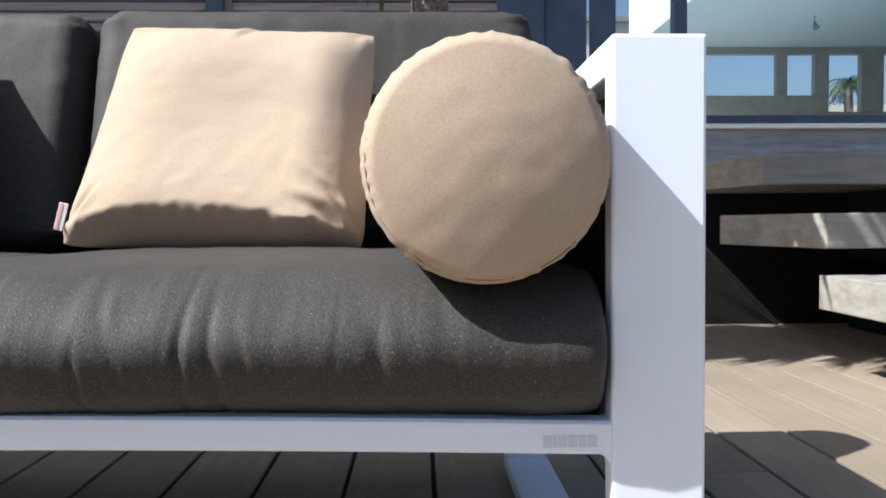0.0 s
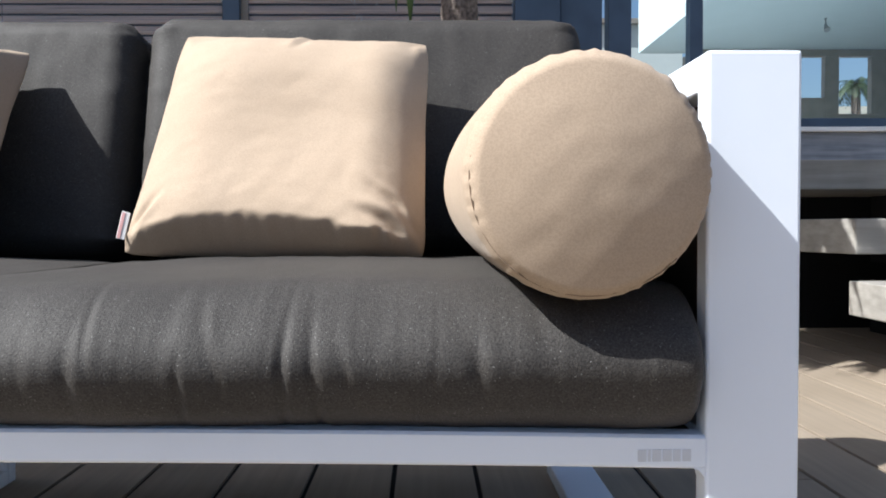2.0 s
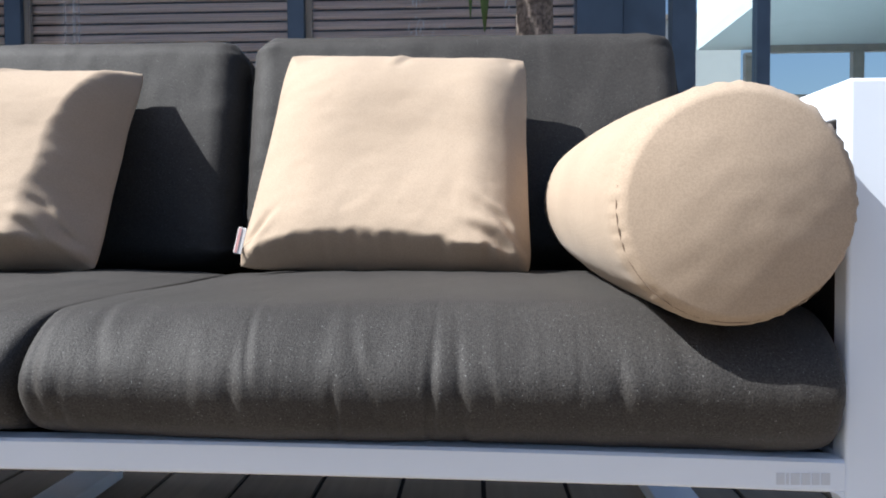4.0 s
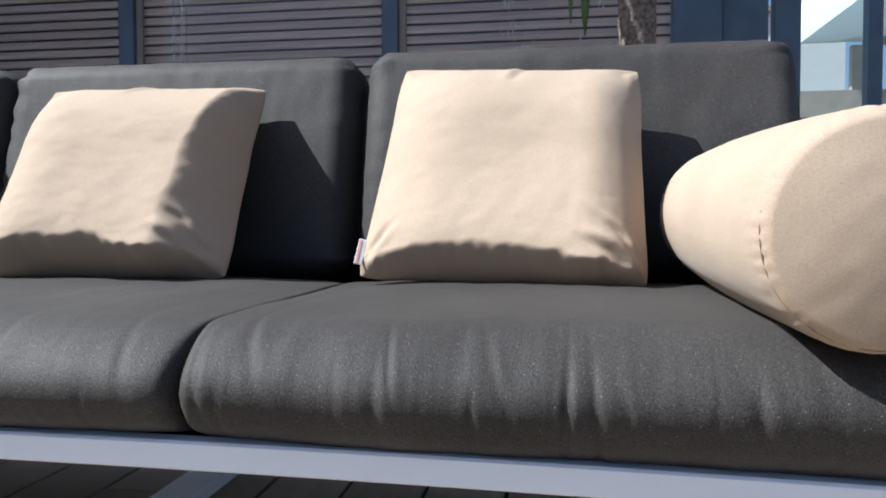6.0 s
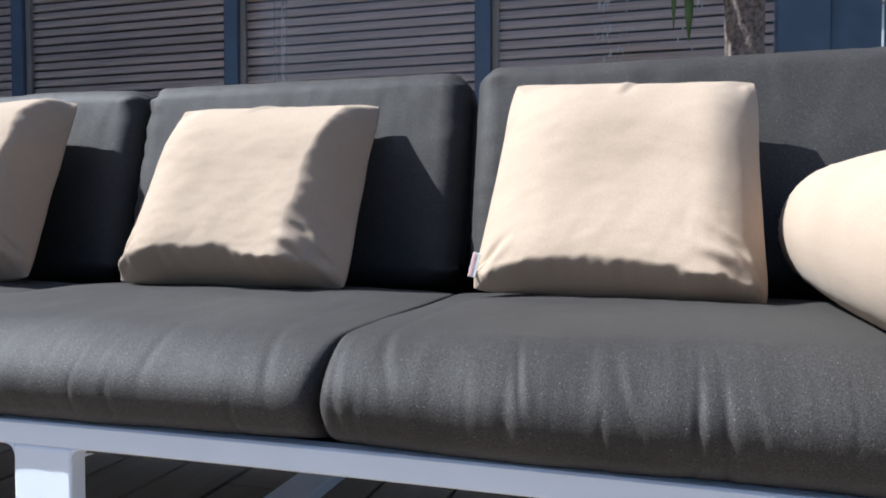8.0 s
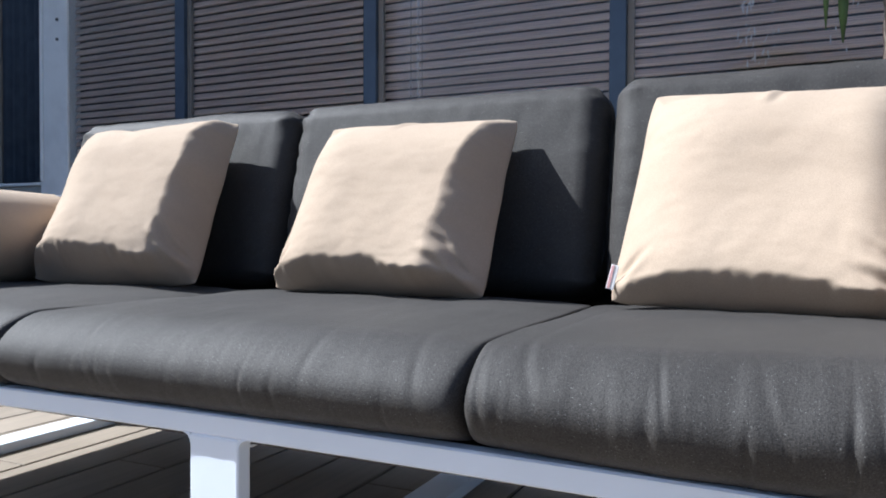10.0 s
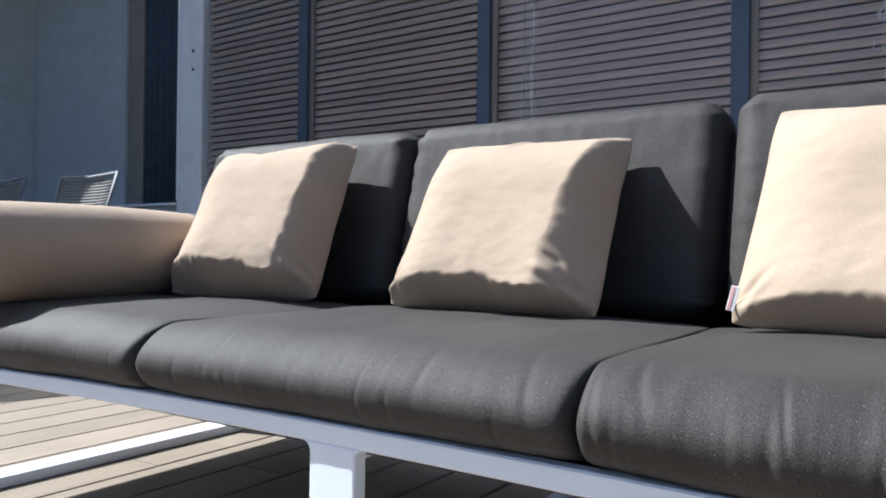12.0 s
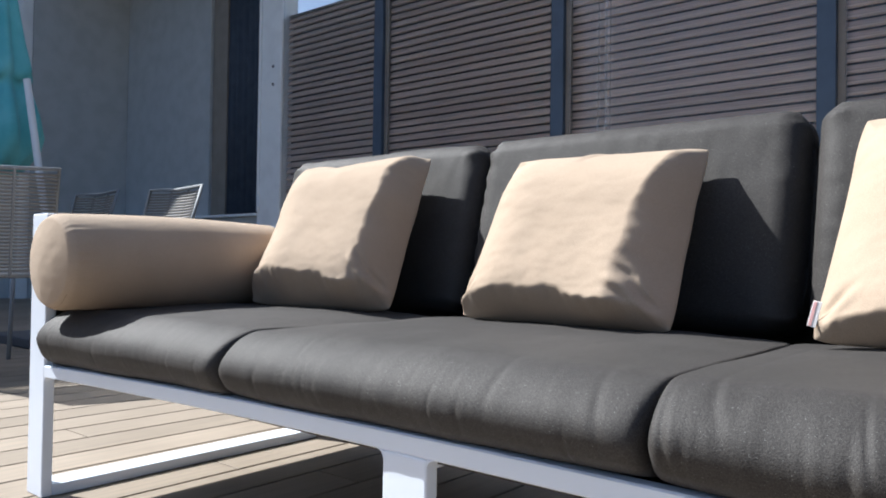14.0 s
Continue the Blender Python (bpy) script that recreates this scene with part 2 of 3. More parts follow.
def creases(seed, strength):
    """Soft upright folds over the front edge of a seat cushion, fading up and down."""
    rnd = random.Random(seed)
    folds = [(-0.34 + 0.68 * (i + rnd.uniform(0.1, 0.9)) / 26, rnd.uniform(0.0026, 0.0062), rnd.uniform(0.1, 1.0) ** 1.8, rnd.uniform(-0.55, 0.2), rnd.uniform(-0.03, 0.04), rnd.uniform(0.018, 0.05)) for i in range(26)]

    def at(x, y, z, ny, nz):
        front = max(0.0, min(1.0, 0.25 - ny * 1.1))
        if front <= 0.0:
            return 0.0035 * fbm((x, y, z), 5.0, seed)
        d = 0.0
        for c, s0, s, k, zc, h in folds:
            q = x - c - k * (z - zc)
            d += s * (0.35 * math.exp(-((q - s0 * 1.9) / (s0 * 1.8)) ** 2) - math.exp(-(q / s0) ** 2)) * math.exp(-((z - zc) / h) ** 2)
        soft = fbm((x * 1.0, 0, z * 0.12), 16.0, seed) * math.exp(-((z - 0.015) / 0.05) ** 2)
        return front * strength * (0.0024 * d + 0.0015 * soft) + 0.0035 * fbm((x, y, z), 5.0, seed)
    return at


def back_wrinkle(seed):
    def at(x, y, z, ny, nz):
        edge = math.exp(-((0.345 - abs(x)) / 0.032) ** 2) * (0.4 + 0.9 * abs(noise.noise(Vector((x, seed, z * 9)))))
        return 0.004 * fbm((x, y, z), 4.0, seed) + edge * 0.0058 * math.sin(z * 190 + 3 * fbm((x, y, z), 9.0, seed)) + 0.0008 * fbm((x, y, z), 30, seed)
    return at


def pillow_mesh(bl, br, tl, tr, half, seed, dent=0.0, turn=False, low=0.03, base=0.36, n=110):
    """A square stuffed pillow on four corners: a broad tilted face, sides falling away, folds running from the corners."""
    bl, br, tl, tr = (Vector(c) for c in (bl, br, tl, tr))
    nrm = (br - bl).cross(tl - bl).normalized()
    bm = bmesh.new()

    def swell(d, w, power=2.4):
        x = min(1.0, max(0.0, d) / w)
        return (1 - (1 - x) ** power) ** 0.85

    def ridge(u, v, a, b, height, wide):
        """A fold from a to b, sharp on one side."""
        dx, dy = b[0] - a[0], b[1] - a[1]
        ln = math.hypot(dx, dy)
        s, q = ((u - a[0]) * dx + (v - a[1]) * dy) / ln, (-(u - a[0]) * dy + (v - a[1]) * dx) / ln
        q += 0.02 * math.sin(s * 14 + seed)
        along = max(0.0, min(1.0, s / ln * 2.2)) * max(0.0, min(1.0, (ln - s) / ln * 5))
        return height * along * (math.exp(-(q / wide) ** 2) - 0.9 * math.exp(-((q + wide * 1.5) / (wide * 0.8)) ** 2))

    def at(u, v, side):
        corner = 0.030 * (abs(u) * abs(v)) ** 9
        uu, vv = u * (1 - 0.022 * (1 - v * v) - corner), v * (1 - 0.022 * (1 - u * u) - corner)
        uu, vv = uu + 0.010 * noise.noise(Vector((v * 2.6, u, seed))), vv + 0.010 * noise.noise(Vector((u * 2.6, seed, v)))
        s, t = (uu + 1) / 2, (vv + 1) / 2
        p = bl * (1 - s) * (1 - t) + br * s * (1 - t) + tl * (1 - s) * t + tr * s * t
        rim = 1 - max(abs(u), abs(v))
        if side > 0:
            wobble = 0.05 * noise.noise(Vector((v * 3.0, seed, 1.0)))
            vobble = 0.06 * math.cos(u * 2.6 + seed * 0.4) - 0.02 + 0.05 * noise.noise(Vector((u * 3.2, seed, 5.0))) + 0.035 * noise.noise(Vector((u * 6.0, seed, 2.0))) + 0.025 * noise.noise(Vector((u * 13.0, seed, 7.0)))
            rag = 0.018 * noise.noise(Vector((v * 11.0, seed, 3.0)))
            thick = half * swell(1 + u, 0.70) * swell(1 - u, (0.29 - 0.10 * v + wobble + rag) if turn else 0.45 + wobble, 1.5 if turn else 2.4) * swell(1 - v, 0.8) * swell(1 + v, max(0.08, base + vobble), 1.6)
        else:
            thick = 0.055 * swell(1 - abs(u), 0.7) * swell(1 - abs(v), 0.7) * abs(side)
        fold = 0.0
        for cu, cv in ((-1, -1), (1, -1), (-1, 1), (1, 1)):
            du, dv = u - cu, v - cv
            rr = math.hypot(du, dv)
            ang = math.atan2(dv, du)
            fold += 0.0060 * math.exp(-(rr / 0.30) ** 2) * math.sin(ang * (6 if cv < 0 else 4) + seed + cu + 1.2 * noise.noise(Vector((rr * 5, seed, cu * 3 + cv)))) * min(1, rr * 6)
        w = fold * min(1, rim * 9) + (0.006 * fbm((u * 0.2, v * 0.2, side), 3.0, seed) + 0.0009 * fbm((u * 0.3, v * 0.5, side), 16.0, seed)) * min(1, rim * 5)
        w += 0.0011 * fbm((u * 1.6, v * 0.9, 1), 5, seed) * math.exp(-((v + 0.62) / 0.20) ** 2) * min(1, rim * 9)
        w += 0.0016 * fbm((u, v, 1), 7, seed) * math.exp(-(rim / 0.16) ** 2) * min(1, rim * 30)
        if side > 0:
            w += ridge(u, v, (0.58, -0.66), (1.0, -0.95), 0.0075, 0.05) + ridge(u, v, (0.66, -0.48), (1.0, -0.82), 0.005, 0.035) + ridge(u, v, (-0.62, -0.70), (-1.0, -0.94), 0.007, 0.05)
            w += ridge(u, v, (-0.1, 0.70), (0.05, 1.0), 0.004, 0.05)
        tuck = low * (1 - u ** 6) * math.exp(-((v + 1 - 0.03 * noise.noise(Vector((u * 4, seed, 0)))) / 0.20) ** 2)
        if dent:
            p = p - (tl - bl) * dent * math.exp(-((u + 0.12) / 0.22) ** 2) * max(0.0, v) ** 3
        return p + nrm * (side * (thick + w) - tuck)
    grid = {}
    for side in (1, -1):
        for i in range(n + 1):
            for j in range(n + 1):
                u, v = math.sin((i / n - 0.5) * math.pi), math.sin((j / n - 0.5) * math.pi)
                u, v = 0.6 * u + 0.4 * (2 * i / n - 1), 0.6 * v + 0.4 * (2 * j / n - 1)
                edge = i in (0, n) or j in (0, n)
                key = (i, j, 0 if edge else side)
                if key not in grid:
                    grid[key] = bm.verts.new(at(u, v, 0 if edge else side))
        for i in range(n):
            for j in range(n):
                q = [grid.get((a, b, 0)) or grid[(a, b, side)] for a, b in ((i, j), (i + 1, j), (i + 1, j + 1), (i, j + 1))]
                bm.faces.new(q if side > 0 else q[::-1])
    return bm


def bolster_mesh(r, length, seed, sides=72):
    """A stuffed cylinder along y with puckered end seams."""
    rings = []
    ys = [(-length / 2 - 0.016 * (1 - f * f), f) for f in [0.04] + [0.08 + 0.034 * k for k in range(26)]]
    body = [(-length / 2 + 0.003, 0.965), (-length / 2 + 0.007, 0.993), (-length / 2 + 0.013, 1.022), (-length / 2 + 0.02, 1.032)]
    mid = [(-length / 2 + 0.02 + (length - 0.04) * k / 40, 1.028 + 0.062 * math.sin(math.pi * k / 40) ** 0.9) for k in range(1, 40)]
    stations = ys + body + mid + [(-y, f) for y, f in reversed(ys + body)]
    for y, f in stations:
        ring = []
        near = math.exp(-((abs(y) - length / 2) / 0.022) ** 2)
        for k in range(sides * 2):
            t = k * math.pi / sides
            p = Vector((math.cos(t), y * 3, math.sin(t)))
            rr = r * f * (1 + 0.005 * fbm((p.x * f, y * 4, p.z * f), 2.2, seed)) + near * (f > 0.95) * 0.0013 * math.sin(t * 46 + 5 * fbm(p, 2.0, seed)) * max(0.0, fbm(p, 1.6, seed + 3) + 0.4)
            pucker = math.exp(-((abs(y) - length / 2 + 0.022) / 0.024) ** 2) * (f > 0.97) * max(0.0, noise.noise(Vector((p.x * 2.2, seed, p.z * 2.2))) + 0.15)
            rr += 0.0024 * pucker * math.sin(t * 38 + 3 * noise.noise(Vector((p.x * 3, p.z * 3, seed))))
            dy = (0.0004 * noise.noise(Vector((p.x * f * 1.6 + p.z * f * 1.2, seed, (p.z - p.x) * f * 3.4))) + 0.0005 * noise.noise(Vector((p.x * f * 3, seed + 4, p.z * f * 5)))) * (1 - f ** 6) if f < 0.97 else 0.0
            ring.append(Vector((rr * math.cos(t), y + dy, rr * math.sin(t))))
        rings.append(ring)
    return loft(rings)


# ---- the setting ----
ground = solo("ground", box(-300, 300, -300, 300, -0.4, -0.16), painted("bare_ground", (0.16, 0.15, 0.13), 0.9, 0.3), "bare brown-grey ground under the raised deck", "ground", kind="structure")
deck = tagged(empty("floor"), "terrace deck of grey-brown composite boards, partly sunlit", "deck", kind="structure")
# solid black slab reaching up into the board gaps, in place of their shade
part("gap_fill", box(-11.5, 6.5, -4.0, 5.15, -0.16, -0.006), BLACK, deck, "black slab under the boards, filling their gaps to keep them dark")

# house base, sills and mullions along the far side of the terrace
WALL_Y = 5.2
solo("wall_plinth", box(0.5, 9.0, WALL_Y - 0.02, WALL_Y + 0.3, -0.1, 1.108, 0.004), PLINTH, "worn blue-grey painted plinth under the glazing", "wall", kind="structure")
solo("wall_plinth_west", box(-14.0, -7.0, WALL_Y - 0.02, WALL_Y + 0.3, -0.1, 1.05, 0.004), RENDER, "grey rendered plinth below the recessed door", "wall", kind="structure")
solo("sill_east", box(1.36, 9.0, WALL_Y - 0.07, WALL_Y + 0.2, 1.112, 1.142, 0.004), PALE, "pale painted window sill", "sill", kind="structure")
solo("sill_west", box(-11.6, -7.272, WALL_Y - 0.07, WALL_Y + 0.2, 1.054, 1.085, 0.004), PALE, "pale painted threshold strip", "sill", kind="structure")

# louvred screen: posts two metres apart, slats and a pane between each pair
MULLIONS = (-5.44, -3.41, -1.42, 0.55)
EDGES = (-6.862,) + MULLIONS
TOP = 3.30


def screen_post(x, w):
    post = solo("screen_post", box(x, x + w, WALL_Y - 0.05, WALL_Y + 0.09, -0.1, 4.4, 0.004), FRAME, "slate-blue metal post of the louvred screen", "post", "posts of the louvred screen", "structure")
    part("edge_trim", box(x + w + 0.001, x + w + 0.05, WALL_Y - 0.01, WALL_Y + 0.022, -0.1, TOP, 0.003), TRIM, post, "taupe edge strip")
    return post


for x in MULLIONS[:3]:
    screen_post(x, 0.115)

end_post = solo("corner_post", box(-7.27, -6.866, WALL_Y - 0.06, WALL_Y + 0.16, -0.1, 6.0, 0.012), PALE, "pale blue-grey metal corner post", "post", kind="structure")
part("corner_bead", box(-7.25, -7.21, WALL_Y - 0.085, WALL_Y - 0.0605, 1.1, 6.0, 0.008), PALE, end_post)
for z in (2.52, 2.72):
    part("bolt", tube([(-7.005, WALL_Y - 0.072, z), (-7.005, WALL_Y - 0.058, z)], 0.016, 12), DARKWALL, end_post, "dark bolt head")


def slat_mesh(w):
    """One louvre: leaning blade with a folded lip, closed and solid."""
    prof = [(-0.002, -0.0290), (-0.019, -0.027), (-0.022, -0.021), (-0.016, 0.000), (-0.013, 0.002), (0.004, 0.027), (0.012, 0.027), (0.012, -0.027)]
    return loft([[Vector((x, y, z)) for y, z in prof] for x in (-w / 2, w / 2)])


slat_jobs = []
for i, (a, b) in enumerate(zip(EDGES[:4], EDGES[1:])):
    x0, x1 = a + (0.12 if i else 0.01), b - 0.005
    panel = tagged(empty("louvre_panel", ((x0 + x1) / 2, WALL_Y + 0.03, 0)), "louvred panel of dusty brown-grey horizontal slats", "screen", "louvred panels", "structure")
    part("top_rail", box(-(x1 - x0) / 2, (x1 - x0) / 2, 0.0, 0.03, TOP - 0.045, TOP - 0.02, 0.003), TRIM, panel)
    part("pane", box(-(x1 - x0) / 2 + (0.05 if i else 0.0), (x1 - x0) / 2, -0.072, -0.066, 0.1, TOP + 0.9), CLEAR, panel, "clear glass pane").visible_shadow = False
    # board added in a dark colour so the gaps between slats look shaded
    part("backing", box(-(x1 - x0) / 2, (x1 - x0) / 2, 0.052, 0.066, 0.02, TOP - 0.021), DARKWALL, panel, "dark board added behind the slats to shade their gaps")
    slat_jobs.append((panel, x1 - x0))

# scattered pale flakes on the pane, standing in for broken reflections
rnd = random.Random(31)
bm = bmesh.new()
for k in range(90):
    x, z = rnd.gauss(-0.52, 0.035) + (0.13 if k % 3 == 0 else 0.55 + rnd.gauss(0.0, 0.02) if k % 5 == 0 else 0.0), rnd.uniform(1.62, 2.75)
    l2, w2, lean = rnd.uniform(0.012, 0.050), rnd.uniform(0.0025, 0.006), rnd.uniform(-0.25, 0.65)
    d, e = Vector((math.sin(lean), 0, math.cos(lean))) * l2, Vector((math.cos(lean), 0, -math.sin(lean))) * w2
    c = Vector((x, WALL_Y - 0.0435, z))
    loft([[c - d + Vector((0, q, 0)), c + e + Vector((0, q, 0)), c + d + Vector((0, q, 0)), c - e + Vector((0, q, 0))] for q in (0.0, -0.001)], bm)
marks = part("reflection_marks", bm, shader("pale_glint", (0.55, 0.58, 0.62), 0.6)[0], slat_jobs[3][0], "pale flakes on the pane drawn in place of reflections")
marks.matrix_parent_inverse = Matrix.Translation(slat_jobs[3][0].location).inverted()
tagged(marks, kind="stuff")

# see-through pale strips that imitate upright reflections in the glass
m, n, l, p = shader("pale_sheen", (0.7, 0.72, 0.75), 0.6)
p.inputs["Alpha"].default_value = 0.16
bm = bmesh.new()
for x, w in ((-2.985, 0.012), (-2.925, 0.022), (-2.885, 0.010)):
    box(x, x + w, WALL_Y - 0.0445, WALL_Y - 0.0435, 1.2, 4.0, bm=bm)
glare = part("reflection_streaks", bm, m, slat_jobs[2][0], "faint pale vertical strips imitating reflections in the pane")
glare.matrix_parent_inverse = Matrix.Translation(slat_jobs[2][0].location).inverted()
tagged(glare, kind="stuff")

# slate column, glazing and the room behind it
solo("column_east", box(0.55, 0.86, WALL_Y - 0.05, WALL_Y + 0.25, -0.1, 4.4, 0.006), FRAME, "slate-blue metal column between screen and windows", "column", kind="structure")
solo("door_frame", box(0.866, 1.155, WALL_Y - 0.01, WALL_Y + 0.25, -0.1, 4.4, 0.006), FRAME, "slate-blue door frame beside the windows", "frame", kind="structure")
win = tagged(empty("window_1"), "large fixed window with slate-blue frame", "window", kind="structure")
part("window_frame", box(1.20, 1.36, WALL_Y, WALL_Y + 0.12, 1.143, 4.4, 0.005), FRAME, win)
part("window_frame", box(1.36, 9.0, WALL_Y, WALL_Y + 0.12, 1.143, 1.21, 0.005), FRAME, win)
part("mullion", box(1.77, 1.86, WALL_Y + 0.01, WALL_Y + 0.11, 1.21, 4.4, 0.005), FRAME, win)
part("pane", box(1.36, 1.77, WALL_Y + 0.05, WALL_Y + 0.058, 1.21, 4.4), GLASS, win).visible_shadow = False
part("pane", box(1.86, 9.0, WALL_Y + 0.05, WALL_Y + 0.058, 1.21, 4.4), GLASS, win).visible_shadow = False
solo("roof_block", box(3.44, 14.0, WALL_Y + 0.75, 12.3, 3.452, 4.7), painted("white_wall", (0.60, 0.62, 0.62), 0.8), "white rendered roof edge above the glazed room", "roof", kind="structure")
solo("ceiling", box(3.44, 14.0, WALL_Y + 0.3, 12.3, 3.27, 3.45), INTERIOR, "pale blue-grey ceiling of the room behind the windows", "ceiling", kind="structure")
solo("floor_inside", box(1.0, 14.0, WALL_Y + 0.3, 12.3, 0.85, 1.05), INTERIOR, "pale floor of the room behind the windows", "floor", kind="structure")
far = tagged(empty("window_2"), "row of far windows with grey posts", "window", kind="structure")
part("window_frame", box(4.28, 14.0, 12.0, 12.12, 3.16, 3.27, 0.005), TRIM, far)
part("sill", box(2.4, 6.372, 12.0, 12.2, 1.05, 2.50, 0.005), TRIM, far)
part("sill", box(6.374, 14.0, 12.0, 12.2, 1.05, 2.24, 0.005), TRIM, far)
for x0, x1 in ((4.10, 4.28), (5.75, 5.92), (6.37, 6.60), (7.13, 7.50), (9.3, 9.5), (11.4, 11.6)):
    part("post", box(x0, x1, 12.0, 12.12, 2.501 if x0 < 6.3 else 2.241, 3.16, 0.005), TRIM, far)
for x in (5.4, 6.9, 8.5):
    lamp = solo("ceiling_spot", tube([(x, 10.2, 3.27), (x, 10.2, 3.17), (x, 10.15, 3.10)], [0.02, 0.02, 0.045], 10), TUBE, "small grey ceiling spotlight", "lamp", "ceiling spotlights")

# white gabled house and palm beyond
house = tagged(empty("neighbour_house"), "pale grey house wall beyond the windows", "house")
part("wall", prism([(4.5, 24.0), (8.2, 24.0), (8.2, 30.0), (4.5, 30.0)], -0.2, 6.85), painted("grey_wall", (0.55, 0.58, 0.58), 0.8), house)
part("roof", prism([(4.3, 23.8), (8.4, 23.8), (8.4, 30.2), (4.3, 30.2)], 6.852, 7.0), TRIM, house)
solo("low_roof", prism([(14.0, 38.0), (40.0, 38.0), (40.0, 44.0), (14.0, 44.0)], -0.2, 6.45), painted("light_roof", (0.6, 0.57, 0.5), 0.8), "low pale roof beyond the far windows", "roof")


def palm_tree(at, height, crown, fronds, seed):
    tree = tagged(empty("palm_tree", at), "distant palm tree with a bushy green crown", "tree")
    part("trunk", tube([(0, 0, -0.2), (0.1, 0, height * 0.5), (0, 0, height)], [0.28, 0.22, 0.18], 10), BARK, tree)
    rnd = random.Random(seed)
    bm = bmesh.new()
    for k in range(fronds):
        a, up = rnd.uniform(0, 6.283), rnd.uniform(-0.1, 1.0)
        d = Vector((math.cos(a), math.sin(a), 0))
        pts = [Vector((0, 0, height)) + d * crown * f + Vector((0, 0, crown * (up * f - 0.9 * f * f))) for f in (0.05, 0.35, 0.65, 1.0)]
        side = d.cross(Vector((0, 0, 1)))
        for p, q in zip(pts, pts[1:]):
            for s in (-1, 1):
                for f in (0.0, 0.33, 0.66):
                    o = p.lerp(q, f)
                    tip = o + side * s * crown * 0.20 + (q - p) * 0.5 - Vector((0, 0, crown * 0.10))
                    vs = [bm.verts.new(v) for v in (o, o + (q - p) * 0.22, tip)]
                    bm.faces.new(vs)
    part("crown", bm, FAR_LEAF, tree)
    return tree


palm_tree((17.3, 30.0, 0), 6.1, 0.8, 60, 4)

# slab out of view, added to keep sun off the slats and plinth
solo("shade_slab", box(-11.3, 9.5, 4.08, 5.9, 4.72, 4.86, 0.01), FRAME, "unseen slate-blue slab added to shade the screen and windows", "roof", kind="structure")

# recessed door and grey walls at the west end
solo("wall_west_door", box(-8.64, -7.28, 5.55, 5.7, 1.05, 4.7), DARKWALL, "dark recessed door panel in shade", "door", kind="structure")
curtain = [Vector((-8.32 + 1.04 * k / 40, 5.46 + 0.03 * math.sin(k * 1.35), 0)) for k in range(41)]
bm = loft([[p + Vector((0, 0, z)) for p in curtain] + [p + Vector((0, 0.02, z)) for p in reversed(curtain)] for z in (1.08, 4.7)])
solo("curtain", bm, fabric("navy_curtain", (0.06, 0.075, 0.105), (0.085, 0.105, 0.14), 0.0, 0.003, (1, 1, 1)), "dark navy curtain in vertical folds", "curtain", smooth=True)
solo("door_jamb", box(-8.635, -8.33, 5.44, 5.549, 1.086, 4.7, 0.006), TRIM, "dull taupe jamb of the recessed door", "jamb", kind="structure")
solo("wall_west_front", box(-10.74, -8.64, 5.40, 5.7, 1.05, 4.7, 0.01), RENDER, "smooth grey rendered wall in shade", "wall", kind="structure")
solo("wall_west_return", box(-11.09, -10.75, 4.085, 5.7, -0.1, 4.7, 0.01), RENDER, "smooth grey rendered return wall in shade", "wall", kind="structure")
solo("pillar_west", box(-11.2, -10.745, 3.94, 4.08, -0.1, 4.7, 0.01), PALE, "pale painted pillar beside the grey wall", "pillar", kind="structure")
# unseen wall, made eight metres tall so its shadow covers the west deck
solo("wall_west_shade", box(-11.2, -10.95, -9.0, 2.4, -0.1, 8.0, 0.01), RENDER, "tall grey wall added out of view to shade the west deck", "wall", kind="structure")

# added filler that closes the bright gap beside the pillar
solo("wall_west_infill", box(-11.2, -10.95, 2.41, 3.935, -0.1, 4.7, 0.01), RENDER, "grey wall added to close the gap between pillar and tall west wall", "wall", kind="structure")

# unseen wall added behind the camera, kept low to let sky light in
solo("wall_south", box(-11.2, 6.5, -4.1, -3.9, -0.1, 1.0, 0.01), RENDER, "plain grey wall added out of view to close the terrace", "wall", kind="structure")

# ---- the sofa ----
XI_R, XI_L, POST, Y0, Y1 = 0.165, -1.993, 0.079, 0.655, 1.47
ARM_Z, RAIL_T, RAIL_B, DEPTH = 0.622, 0.304, 0.275, 0.024
MID = (XI_R + XI_L) / 2
LEG_X = -0.887
sofa = tagged(empty("sofa", (MID, 1.06, 0)), "white powder-coated aluminium three-seat outdoor sofa frame", "sofa")
sofa_at = Vector((MID, 1.06, 0))


def sofa_part(name, x0, x1, y0, y1, z0, z1, material=WHITE, bevel=0.003, label="", parent=None):
    bm = box(x0 - sofa_at.x, x1 - sofa_at.x, y0 - sofa_at.y, y1 - sofa_at.y, z0, z1, bevel, 3)
    return part(name, bm, material, parent or sofa, label)


